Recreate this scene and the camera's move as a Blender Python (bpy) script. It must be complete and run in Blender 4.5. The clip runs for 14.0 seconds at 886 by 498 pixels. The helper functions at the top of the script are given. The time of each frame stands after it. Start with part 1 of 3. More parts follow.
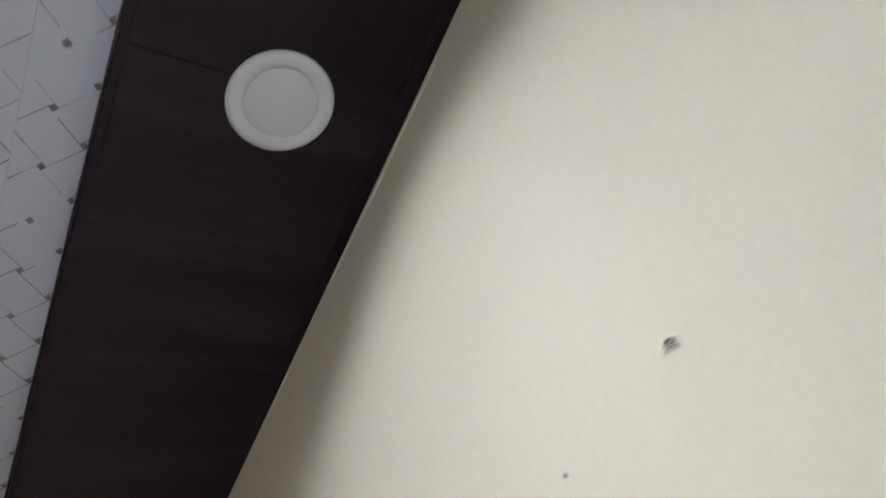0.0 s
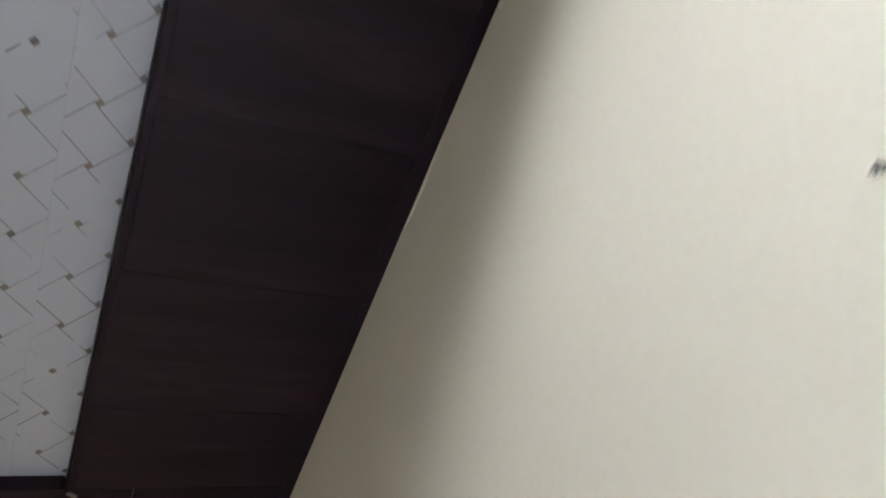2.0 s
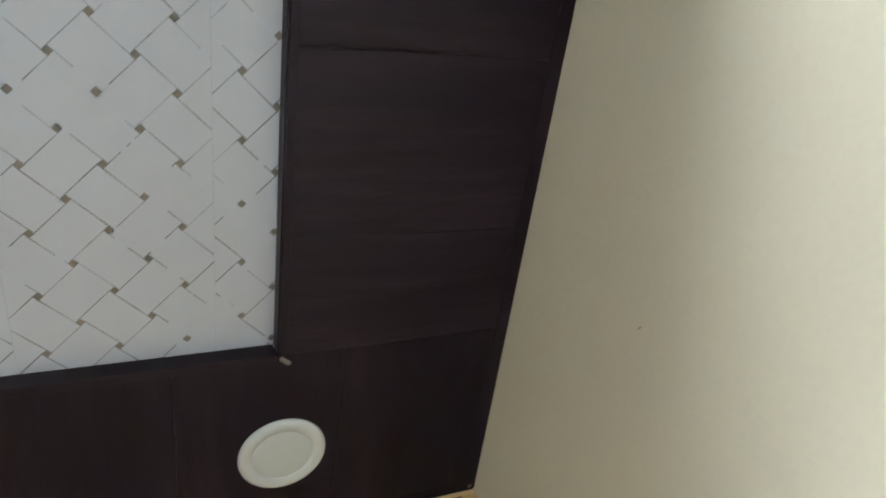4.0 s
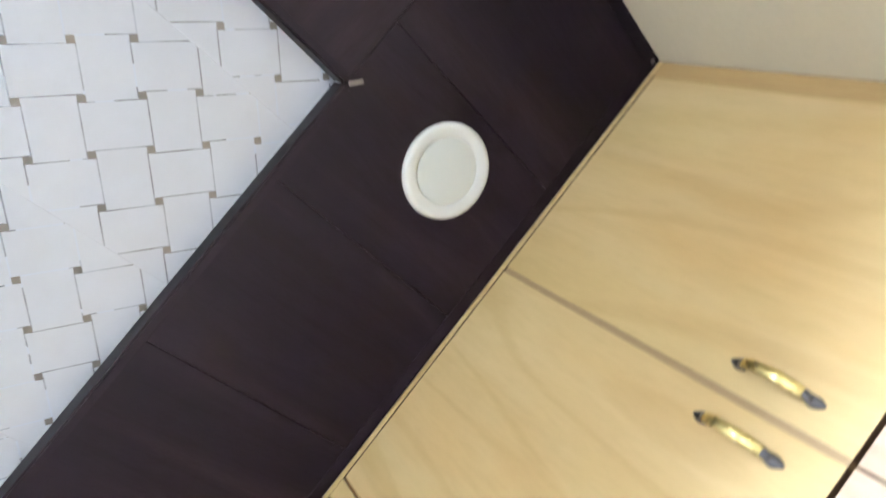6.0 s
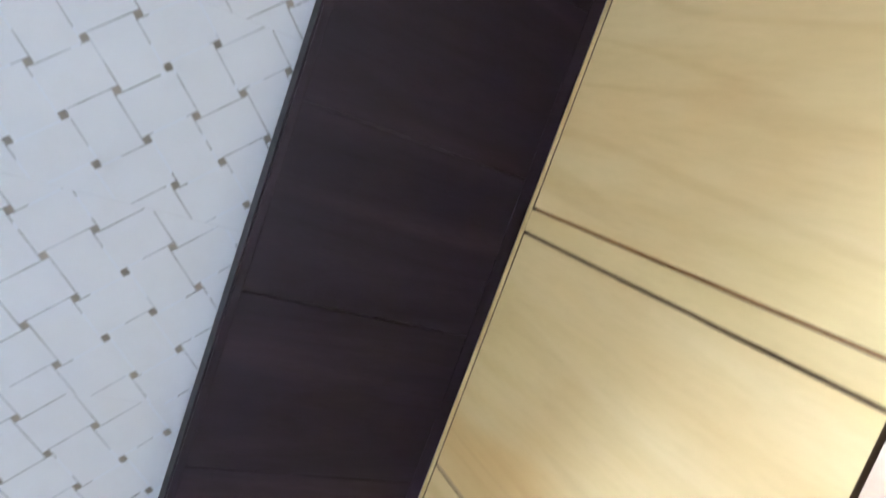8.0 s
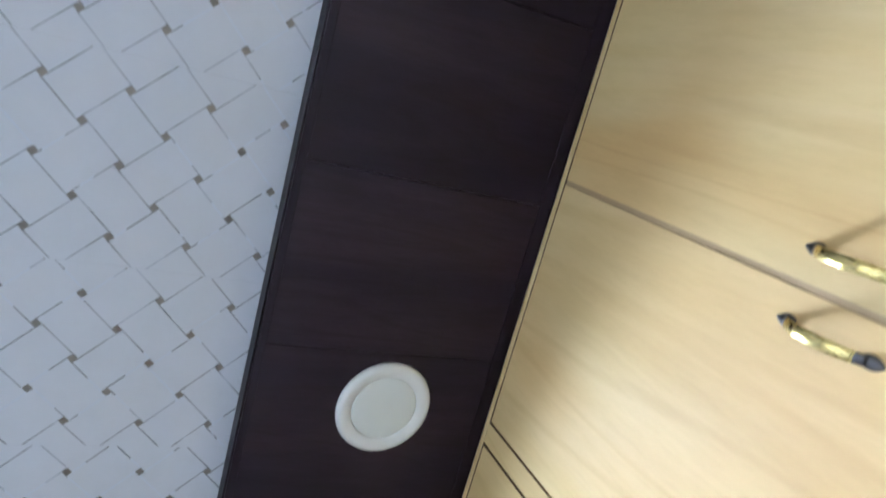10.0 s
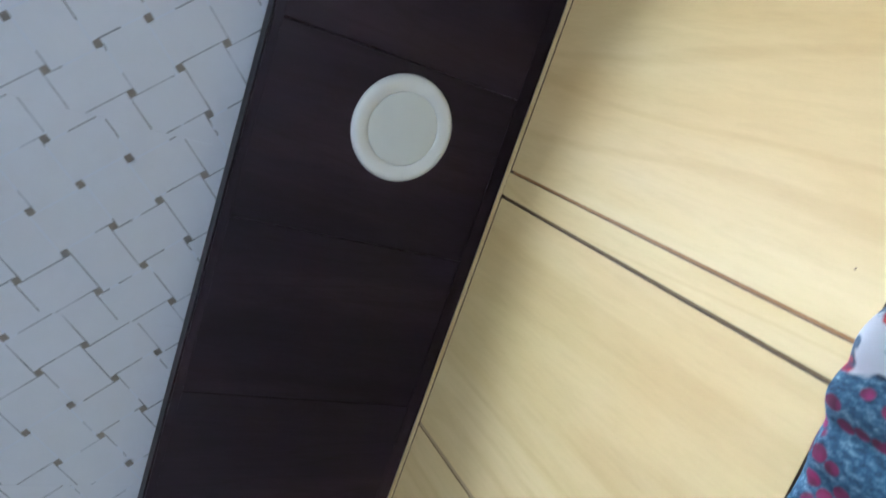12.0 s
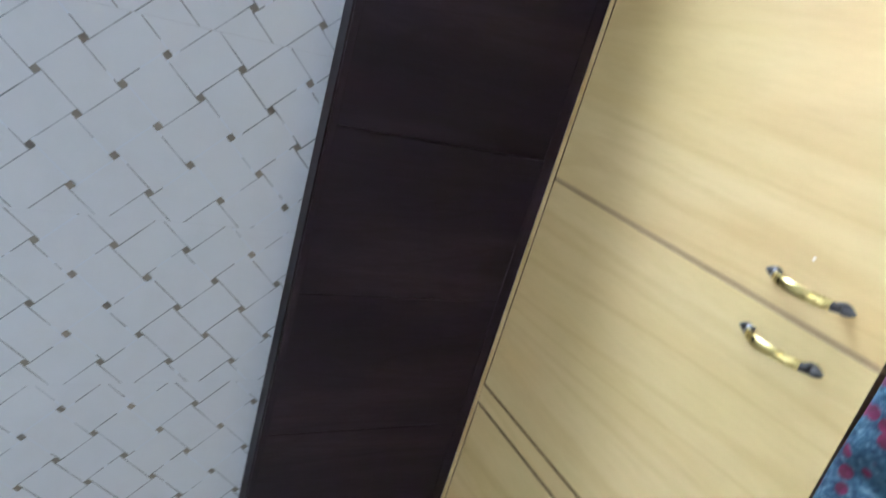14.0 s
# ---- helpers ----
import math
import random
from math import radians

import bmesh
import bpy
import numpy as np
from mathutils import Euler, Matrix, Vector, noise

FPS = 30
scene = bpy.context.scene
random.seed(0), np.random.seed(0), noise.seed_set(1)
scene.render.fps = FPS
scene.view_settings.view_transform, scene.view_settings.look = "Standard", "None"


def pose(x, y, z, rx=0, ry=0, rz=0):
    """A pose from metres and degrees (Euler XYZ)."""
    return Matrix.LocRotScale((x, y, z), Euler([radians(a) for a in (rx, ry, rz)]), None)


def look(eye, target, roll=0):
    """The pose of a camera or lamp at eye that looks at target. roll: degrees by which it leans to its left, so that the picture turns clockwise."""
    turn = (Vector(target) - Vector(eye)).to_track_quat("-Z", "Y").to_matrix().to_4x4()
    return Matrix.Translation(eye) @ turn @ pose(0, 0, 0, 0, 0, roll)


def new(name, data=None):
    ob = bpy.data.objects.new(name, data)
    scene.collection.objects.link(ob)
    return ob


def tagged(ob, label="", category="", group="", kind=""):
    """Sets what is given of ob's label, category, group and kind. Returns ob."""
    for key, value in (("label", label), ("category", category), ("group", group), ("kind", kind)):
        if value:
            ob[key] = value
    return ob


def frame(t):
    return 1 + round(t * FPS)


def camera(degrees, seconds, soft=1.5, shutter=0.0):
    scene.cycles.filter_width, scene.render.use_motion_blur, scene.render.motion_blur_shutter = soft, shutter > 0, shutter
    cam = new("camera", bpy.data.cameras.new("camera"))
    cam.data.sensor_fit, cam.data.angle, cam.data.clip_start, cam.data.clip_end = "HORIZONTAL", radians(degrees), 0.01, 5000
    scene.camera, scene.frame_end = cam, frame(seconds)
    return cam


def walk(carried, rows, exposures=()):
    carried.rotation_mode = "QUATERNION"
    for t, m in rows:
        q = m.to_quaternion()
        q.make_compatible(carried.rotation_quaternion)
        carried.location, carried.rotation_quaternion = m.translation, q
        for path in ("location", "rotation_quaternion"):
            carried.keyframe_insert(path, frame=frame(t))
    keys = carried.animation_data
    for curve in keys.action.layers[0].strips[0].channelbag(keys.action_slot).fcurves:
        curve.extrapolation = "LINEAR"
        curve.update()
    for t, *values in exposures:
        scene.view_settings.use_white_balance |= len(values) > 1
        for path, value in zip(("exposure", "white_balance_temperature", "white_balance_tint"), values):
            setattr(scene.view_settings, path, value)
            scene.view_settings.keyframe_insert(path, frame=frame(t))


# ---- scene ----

cam = camera(66.7, 14.0, soft=1.7, shutter=0.5)
# seconds, eye, target, roll
PATH = [
    (0, (-0.498, -2.212, 1.611), (0.538, -1.342, 3.084), -29.5),
    (0.5, (-0.526, -2.054, 1.625), (0.523, -1.235, 3.118), -30.9),
    (1, (-0.572, -1.936, 1.623), (0.485, -1.106, 3.104), -29.7),
    (1.5, (-0.537, -1.79, 1.619), (0.457, -0.943, 3.134), -29.0),
    (2, (-0.5, -1.622, 1.636), (0.448, -0.769, 3.176), -30.6),
    (2.2, (-0.46, -1.552, 1.625), (0.424, -0.673, 3.188), -30.3),
    (4.3, (-0.653, -1.066, 1.662), (0.132, -0.169, 3.268), -42.6),
    (4.5, (-0.652, -1.02, 1.664), (0.077, -0.097, 3.282), -43.1),
    (5, (-0.636, -0.933, 1.683), (-0.126, 0.012, 3.371), -46.8),
    (5.5, (-0.604, -0.841, 1.683), (-0.32, 0.225, 3.351), -50.9),
    (6, (-0.629, -0.764, 1.673), (-0.454, 0.37, 3.311), -59.1),
    (6.5, (-0.709, -0.734, 1.663), (-0.671, 0.405, 3.306), -60.1),
    (7, (-0.776, -0.724, 1.651), (-0.801, 0.414, 3.295), -64.6),
    (7.5, (-0.827, -0.713, 1.655), (-0.968, 0.356, 3.34), -62.8),
    (8, (-0.896, -0.668, 1.66), (-1.176, 0.317, 3.378), -56.3),
    (8.5, (-0.992, -0.622, 1.668), (-1.419, 0.227, 3.428), -48.9),
    (8.7, (-1.025, -0.615, 1.673), (-1.509, 0.194, 3.438), -46.4),
    (10.8, (-1.51, -0.652, 1.663), (-1.996, 0.274, 3.368), -50.4),
    (11, (-1.549, -0.637, 1.671), (-2.053, 0.302, 3.364), -50.2),
    (11.5, (-1.652, -0.611, 1.663), (-2.183, 0.334, 3.344), -48.1),
    (12, (-1.778, -0.637, 1.653), (-2.222, 0.37, 3.323), -50.5),
    (12.5, (-1.891, -0.72, 1.646), (-2.301, 0.342, 3.291), -50.1),
    (13, (-1.985, -0.762, 1.648), (-2.512, 0.325, 3.241), -46.4),
    (13.4, (-2.047, -0.765, 1.658), (-2.625, 0.279, 3.264), -46.3),
    (13.5, (-2.059, -0.774, 1.648), (-2.635, 0.275, 3.25), -46.0),
    (14, (-2.126, -0.775, 1.646), (-2.784, 0.228, 3.246), -45.8),
]
# seconds, stops, kelvin, tint
EXPOSURES = [
    (0.0, -2.78, 6200, 20),
    (1.0, -2.75, 6200, 20),
    (2.2, -2.40, 6200, 16),
    (4.3, -1.42, 6300, 9),
    (5.0, -0.63, 6100, 13),
    (6.0, -0.76, 5950, 14),
    (7.5, -1.02, 5600, 14),
    (8.7, -1.2, 5550, 14),
    (10.8, -1.72, 5230, 12),
    (13.0, -1.78, 5400, 11),
    (13.5, -1.72, 5550, 11),
    (14.0, -1.50, 5550, 11),
]
walk(cam, [(t, look(eye, target, roll)) for t, eye, target, roll in PATH], EXPOSURES)

# ---- light: fill through an assumed window behind, and spots added at two ceiling lamps ----
world = bpy.data.worlds.new("world")
scene.world = world
world.use_nodes = True
sky = world.node_tree.nodes.new("ShaderNodeTexSky")
sky.sky_type, sky.sun_disc = "NISHITA", False
sky.sun_elevation, sky.sun_rotation = radians(35), radians(200)
world.node_tree.links.new(sky.outputs[0], world.node_tree.nodes["Background"].inputs[0])
world.node_tree.nodes["Background"].inputs[1].default_value = 0.08

ROOM_X, ROOM_Y = -3.75, -3.3
H, TRAY = 2.6, 2.630


# Area lamp added in an assumed, unseen window to fill the room.
def unseen_window_fill(x, z, width, height, watts):
    data = bpy.data.lights.new("unseen_window_fill", "AREA")
    data.shape, data.size, data.size_y = "RECTANGLE", width, height
    data.energy, data.color = watts, (0.99, 0.97, 0.93)
    ob = new("unseen_window_fill", data)
    ob.matrix_world = look((x, ROOM_Y - 0.08, z), (x, 0, z))


unseen_window_fill(-1.9, 1.5, 1.5, 1.2, 38)


def wall_spot(x, y, wall_axis, strength, lean=0.0):
    """A spot added at a ceiling lamp: strength bent to even the wall beside it, cut off about eighteen degrees below
    the level.
    """
    data = bpy.data.lights.new("wall_spot", "SPOT")
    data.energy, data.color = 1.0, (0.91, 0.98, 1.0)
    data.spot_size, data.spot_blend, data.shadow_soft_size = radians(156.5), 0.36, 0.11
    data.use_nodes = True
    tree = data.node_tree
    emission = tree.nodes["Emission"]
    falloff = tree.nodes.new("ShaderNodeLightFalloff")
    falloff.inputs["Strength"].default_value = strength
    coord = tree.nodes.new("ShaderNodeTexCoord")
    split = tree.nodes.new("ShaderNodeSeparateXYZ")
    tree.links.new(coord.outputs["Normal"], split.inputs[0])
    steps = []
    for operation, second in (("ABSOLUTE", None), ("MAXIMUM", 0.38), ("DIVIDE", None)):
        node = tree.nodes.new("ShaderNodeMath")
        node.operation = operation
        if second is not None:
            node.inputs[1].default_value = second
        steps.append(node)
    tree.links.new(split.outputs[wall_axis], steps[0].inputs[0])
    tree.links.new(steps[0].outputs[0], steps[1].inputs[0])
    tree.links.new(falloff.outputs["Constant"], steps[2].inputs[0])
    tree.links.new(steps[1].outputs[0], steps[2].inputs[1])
    # extra strength downwards, added to brighten the lower wall
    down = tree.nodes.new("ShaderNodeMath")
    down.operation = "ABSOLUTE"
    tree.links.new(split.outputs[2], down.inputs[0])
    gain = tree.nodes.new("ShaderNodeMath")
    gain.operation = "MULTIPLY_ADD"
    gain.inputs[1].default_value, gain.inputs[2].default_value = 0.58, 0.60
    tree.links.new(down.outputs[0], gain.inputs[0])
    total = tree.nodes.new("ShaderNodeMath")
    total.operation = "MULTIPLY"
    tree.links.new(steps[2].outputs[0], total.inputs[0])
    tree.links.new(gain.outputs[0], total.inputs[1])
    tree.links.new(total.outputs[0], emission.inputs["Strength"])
    ob = new("wall_spot", data)
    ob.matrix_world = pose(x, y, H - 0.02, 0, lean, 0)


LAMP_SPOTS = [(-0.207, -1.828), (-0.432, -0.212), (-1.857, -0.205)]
wall_spot(*LAMP_SPOTS[0], 0, 246)
wall_spot(*LAMP_SPOTS[2], 1, 174, 3.2)


# ---- materials ----
def material(name, rough=0.5, metal=0.0, colour=(0.5, 0.5, 0.5), coat=0.0):
    m = bpy.data.materials.new(name)
    m.use_nodes = True
    b = m.node_tree.nodes["Principled BSDF"]
    b.inputs["Roughness"].default_value = rough
    b.inputs["Metallic"].default_value = metal
    b.inputs["Base Color"].default_value = (*colour, 1)
    b.inputs["Coat Weight"].default_value = coat
    b.inputs["Coat Roughness"].default_value = 0.18
    return m


class Nodes:
    """Short ways to add shader nodes to a material."""

    def __init__(self, m):
        self.tree = m.node_tree
        self.bsdf = self.tree.nodes["Principled BSDF"]

    def add(self, kind, **values):
        n = self.tree.nodes.new(kind)
        for key, value in values.items():
            n.inputs[key.replace("_", " ")].default_value = value
        return n

    def join(self, a, b):
        self.tree.links.new(a, b)

    def place(self, scale, turn=(0, 0, 0), jitter=0.0):
        """World position, stretched; jitter moves it by the object's own random number."""
        geo = self.add("ShaderNodeNewGeometry")
        mapping = self.add("ShaderNodeMapping", Scale=scale, Rotation=turn)
        self.join(geo.outputs["Position"], mapping.inputs["Vector"])
        if jitter:
            info = self.add("ShaderNodeObjectInfo")
            mult = self.add("ShaderNodeMath")
            mult.operation = "MULTIPLY"
            mult.inputs[1].default_value = jitter
            self.join(info.outputs["Random"], mult.inputs[0])
            comb = self.add("ShaderNodeCombineXYZ")
            for k in range(3):
                self.join(mult.outputs[0], comb.inputs[k])
            self.join(comb.outputs[0], mapping.inputs["Location"])
        return mapping.outputs[0]

    def noise(self, where, scale, detail=4.0, rough=0.55, distortion=0.0):
        n = self.add("ShaderNodeTexNoise", Scale=scale, Detail=detail, Roughness=rough, Distortion=distortion)
        self.join(where, n.inputs["Vector"])
        return n.outputs[0]

    def ramp(self, value, stops):
        n = self.add("ShaderNodeValToRGB")
        for k, (at, colour) in enumerate(stops):
            e = n.color_ramp.elements[k] if k < 2 else n.color_ramp.elements.new(at)
            e.position, e.color = at, (*colour, 1) if len(colour) == 3 else colour
        self.join(value, n.inputs[0])
        return n.outputs[0]

    def mix(self, kind, factor, a, b):
        n = self.add("ShaderNodeMix")
        n.data_type, n.blend_type = "RGBA", kind
        for value, socket in ((factor, n.inputs[0]), (a, n.inputs[6]), (b, n.inputs[7])):
            if isinstance(value, (int, float)):
                socket.default_value = value
            elif isinstance(value, tuple):
                socket.default_value = (*value, 1)
            else:
                self.join(value, socket)
        return n.outputs[2]

    def bump(self, value, strength, distance=0.001):
        n = self.add("ShaderNodeBump", Strength=strength, Distance=distance)
        self.join(value, n.inputs["Height"])
        self.join(n.outputs[0], self.bsdf.inputs["Normal"])

    def colour(self, socket):
        self.join(socket, self.bsdf.inputs["Base Color"])

    def roughness(self, value, low, high):
        n = self.add("ShaderNodeMapRange")
        n.inputs["To Min"].default_value, n.inputs["To Max"].default_value = low, high
        self.join(value, n.inputs["Value"])
        self.join(n.outputs[0], self.bsdf.inputs["Roughness"])


def wood(name, stretch, dark, mid, light, rough, specular, fine=1.0, jitter=0.0, figure=0.5, patch=None, rings_by=0.0):
    """Grained board; stretch holds the grain's scale along x, y and z."""
    m = material(name, rough)
    n = Nodes(m)
    n.bsdf.inputs["Specular IOR Level"].default_value = specular
    broad = n.noise(n.place(stretch, jitter=jitter), 1.0, 3.0, 0.5, 0.8)
    streak = n.noise(n.place(tuple(5 * s for s in stretch), jitter=jitter), 1.0, 6.0, 0.7, 0.6)
    hair = n.noise(n.place(tuple(22 * s for s in stretch), jitter=jitter), 1.0, 4.0, 0.7, 0.2)
    tone = n.ramp(broad, [(0.28, dark), (0.5, mid), (0.72, light)])
    value = n.noise(n.place(tuple(0.6 * s for s in stretch), jitter=jitter), 1.0, 2.0, 0.4, 0.6)
    for operation, second in (("MULTIPLY", 70.0), ("SINE", 0.0)):
        step = n.add("ShaderNodeMath")
        step.operation = operation
        step.inputs[1].default_value = second
        n.join(value, step.inputs[0])
        value = step.outputs[0]
    rings = n.ramp(value, [(0.0, (1, 1, 1)), (0.7, (1, 1, 1)), (1.0, (0.80, 0.74, 0.66))])
    tone = n.mix("MULTIPLY", rings_by if rings_by else 1.3 * figure, tone, rings)
    if patch:
        cloud = n.noise(n.place(tuple(0.35 * s + 0.9 for s in stretch), jitter=jitter), 1.0, 3.0, 0.55, 0.5)
        tone = n.mix("MULTIPLY", 0.9, tone, n.ramp(cloud, [(0.32, patch[0]), (0.5, (1, 1, 1)), (0.68, patch[1])]))
    lines = n.ramp(streak, [(0.34, (0.62, 0.56, 0.5)), (0.6, (1, 1, 1))])
    hairs = n.ramp(hair, [(0.36, (0.66, 0.6, 0.55)), (0.56, (1, 1, 1))])
    n.colour(n.mix("MULTIPLY", figure, n.mix("MULTIPLY", figure, tone, lines), hairs))
    n.bump(hair, 0.15 * fine, 0.0006)
    n.roughness(streak, rough - 0.06, rough + 0.1)
    return m


LAMINATE = wood("maple_laminate", (6, 6, 0.75), (0.575, 0.415, 0.184), (0.635, 0.482, 0.240), (0.672, 0.525, 0.284), 0.60, 0.34, 0.4, 40.0, 0.12, ((0.99, 0.91, 0.82), (0.95, 0.98, 0.93)), 0.30)
LAMINATE_LOW = wood("pale_laminate", (6, 6, 0.5), (0.50, 0.38, 0.285), (0.54, 0.415, 0.31), (0.57, 0.45, 0.345), 0.55, 0.2, 0.4, 40.0, 0.25)
BROWN_X = wood("brown_panel_along_x", (1.2, 11, 11), (0.0052, 0.0029, 0.0050), (0.0086, 0.0050, 0.0078), (0.0170, 0.0100, 0.0130), 0.40, 0.085, 0.9, 0.0, 0.72)
BROWN_Y = wood("brown_panel_along_y", (11, 1.2, 11), (0.0052, 0.0029, 0.0050), (0.0086, 0.0050, 0.0078), (0.0170, 0.0100, 0.0130), 0.40, 0.085, 0.9, 0.0, 0.72)
EDGE = material("dark_door_edge", 0.6, colour=(0.11, 0.062, 0.028))
INSIDE = material("cabinet_inside", 0.7, colour=(0.15, 0.090, 0.036))
WARM = material("orange_brown_jamb", 0.6, colour=(0.27, 0.125, 0.034))
LIP = material("tan_door_stop", 0.6, colour=(0.37, 0.26, 0.135))
STILE = wood("tan_stile_laminate", (7, 7, 0.55), (0.50, 0.35, 0.16), (0.55, 0.40, 0.19), (0.59, 0.44, 0.22), 0.55, 0.2, 0.4, 40.0, 0.2)


def paint(name, colour, scale, rough, relief):
    m = material(name, rough)
    n = Nodes(m)
    where = n.place((1, 1, 1))
    cloud = n.noise(where, 2.2, 4.0)
    pits = n.noise(where, scale, 5.0, 0.6)
    low = tuple(c * 0.93 for c in colour)
    n.colour(n.mix("MULTIPLY", 0.35, n.ramp(cloud, [(0.3, low), (0.7, colour)]), n.ramp(pits, [(0.3, (0.9, 0.9, 0.88)), (0.6, (1, 1, 1))])))
    n.bump(pits, relief, 0.0015)
    n.bsdf.inputs["Specular IOR Level"].default_value = 0.2 if rough > 0.5 else 0.5
    return m


WALL = paint("cream_wall_paint", (0.78, 0.73, 0.585), 90, 0.8, 0.18)
PLAIN = paint("white_plaster", (0.72, 0.70, 0.65), 60, 0.6, 0.15)
FLOOR = paint("floor_tile", (0.56, 0.56, 0.57), 30, 0.25, 0.03)
TRAY_WHITE = paint("white_gloss_panel", (0.665, 0.705, 0.785), 25, 0.22, 0.02)
FOIL = material("silver_foil_print", 0.2, 0.75, (0.60, 0.66, 0.77))
n = Nodes(FOIL)
n.roughness(n.noise(n.place((1, 1, 1)), 9, 3.0), 0.08, 0.44)
# patchy metallic stands in for reflections that make the lines fade and show
glint_patches = n.ramp(n.noise(n.place((1, 1, 1)), 14, 4.0, 0.65), [(0.36, (0.20, 0.20, 0.20)), (0.6, (0.68, 0.68, 0.68))])
n.join(glint_patches, n.bsdf.inputs["Metallic"])
SQUARE = material("bronze_square_print", 0.35, 0.25, (0.30, 0.23, 0.14))
n = Nodes(SQUARE)
n.colour(n.ramp(n.noise(n.place((1, 1, 1)), 35, 3.0), [(0.35, (0.150, 0.138, 0.128)), (0.65, (0.235, 0.212, 0.185))]))
RING = material("white_lamp_rim", 0.45, colour=(0.74, 0.75, 0.71))
n = Nodes(RING)
n.colour(n.ramp(n.noise(n.place((1, 1, 1)), 12, 3.0), [(0.3, (0.75, 0.79, 0.80)), (0.7, (0.80, 0.84, 0.85))]))
DIFFUSER = material("milky_lamp_diffuser", 0.45, colour=(0.66, 0.70, 0.66))
n = Nodes(DIFFUSER)
n.colour(n.ramp(n.noise(n.place((1, 1, 1)), 9, 3.0), [(0.3, (0.70, 0.755, 0.755)), (0.7, (0.74, 0.795, 0.795))]))
GUNMETAL = material("dark_antique_metal", 0.3, 0.9, (0.10, 0.10, 0.11))
n = Nodes(GUNMETAL)
n.roughness(n.noise(n.place((1, 1, 1)), 300, 3.0), 0.2, 0.45)
BRASS = material("brushed_brass", 0.25, 1.0, (0.74, 0.61, 0.25))
n = Nodes(BRASS)
n.roughness(n.noise(n.place((400, 400, 30)), 1.0, 2.0), 0.18, 0.38)
CHIP = material("plaster_chip", 0.9, colour=(0.10, 0.09, 0.08))
n = Nodes(CHIP)
n.colour(n.ramp(n.noise(n.place((1, 1, 1)), 420, 3.0), [(0.42, (0.05, 0.045, 0.04)), (0.6, (0.46, 0.43, 0.37))]))
FRAME_WHITE = material("white_window_frame", 0.4, colour=(0.75, 0.75, 0.74))
GLASS = material("window_glass", 0.02, colour=(0.95, 0.97, 0.97))
GLASS.node_tree.nodes["Principled BSDF"].inputs["Transmission Weight"].default_value = 1.0


def printed_cloth():
    """White cotton with red blooms and dark leaves, crossed by mottled blue bands with magenta dots."""
    m = material("printed_cotton", 0.85)
    n = Nodes(m)
    where = n.place((1, 1, 1))
    bent = n.add("ShaderNodeVectorMath")
    bent.operation = "ADD"
    wob = n.add("ShaderNodeTexNoise", Scale=18.0, Detail=3.0)
    n.join(where, wob.inputs["Vector"])
    small = n.add("ShaderNodeVectorMath")
    small.operation = "SCALE"
    small.inputs[3].default_value = 0.055
    n.join(wob.outputs["Color"], small.inputs[0])
    n.join(where, bent.inputs[0])
    n.join(small.outputs[0], bent.inputs[1])

    def spots(scale, at, edge, vector=None):
        v = n.add("ShaderNodeTexVoronoi", Scale=scale)
        n.join(vector or bent.outputs[0], v.inputs["Vector"])
        return n.ramp(v.outputs["Distance"], [(at, (1, 1, 1)), (at + edge, (0, 0, 0))])

    blooms = spots(18, 0.46, 0.05)
    leaves = spots(23, 0.47, 0.05)
    dots = spots(44, 0.33, 0.08, where)
    petal = n.ramp(n.noise(where, 70, 3.0), [(0.38, (0.16, 0.02, 0.06)), (0.55, (0.55, 0.03, 0.04)), (0.7, (0.72, 0.13, 0.09))])
    leaf = n.ramp(n.noise(where, 60, 3.0), [(0.4, (0.02, 0.035, 0.06)), (0.58, (0.10, 0.15, 0.22)), (0.66, (0.50, 0.52, 0.58))])
    field = n.mix("MIX", leaves, (0.56, 0.54, 0.57), leaf)
    field = n.mix("MIX", blooms, field, petal)
    mottle = n.ramp(n.noise(n.place((1, 1, 0.6)), 170, 5.0, 0.75), [(0.32, (0.010, 0.028, 0.065)), (0.52, (0.050, 0.125, 0.21)), (0.74, (0.30, 0.44, 0.53))])
    dot = n.ramp(n.noise(where, 40, 2.0), [(0.4, (0.13, 0.018, 0.055)), (0.62, (0.33, 0.03, 0.13))])
    blue = n.mix("MIX", dots, mottle, dot)
    split = n.add("ShaderNodeSeparateXYZ")
    n.join(bent.outputs[0], split.inputs[0])
    drift = n.noise(n.place((1, 0.3, 0.8)), 7.0, 2.0, 0.4)
    value = split.outputs[0]
    for operation, second in (("ADD", 1.968), ("MULTIPLY", 2 * math.pi / 0.5), ("COSINE", None), ("ADD", drift)):
        step = n.add("ShaderNodeMath")
        step.operation = operation
        n.join(value, step.inputs[0])
        if isinstance(second, float):
            step.inputs[1].default_value = second
        elif second is not None:
            n.join(second, step.inputs[1])
        value = step.outputs[0]
    n.colour(n.mix("MIX", n.ramp(value, [(0.50, (0, 0, 0)), (0.55, (1, 1, 1))]), field, blue))
    n.bump(n.noise(n.place((1, 1, 1)), 900, 2.0), 0.25, 0.0005)
    return m


CLOTH = printed_cloth()


# ---- mesh helpers ----
def mesh_of(name, bm, mats):
    bmesh.ops.recalc_face_normals(bm, faces=bm.faces)
    data = bpy.data.meshes.new(name)
    bm.to_mesh(data)
    bm.free()
    for m in mats if isinstance(mats, (list, tuple)) else [mats]:
        data.materials.append(m)
    return data


def part(name, bm, mats, parent=None, label=""):
    ob = new(name, mesh_of(name, bm, mats))
    if parent:
        ob.parent = parent
    if label:
        ob["label"] = label
    return ob


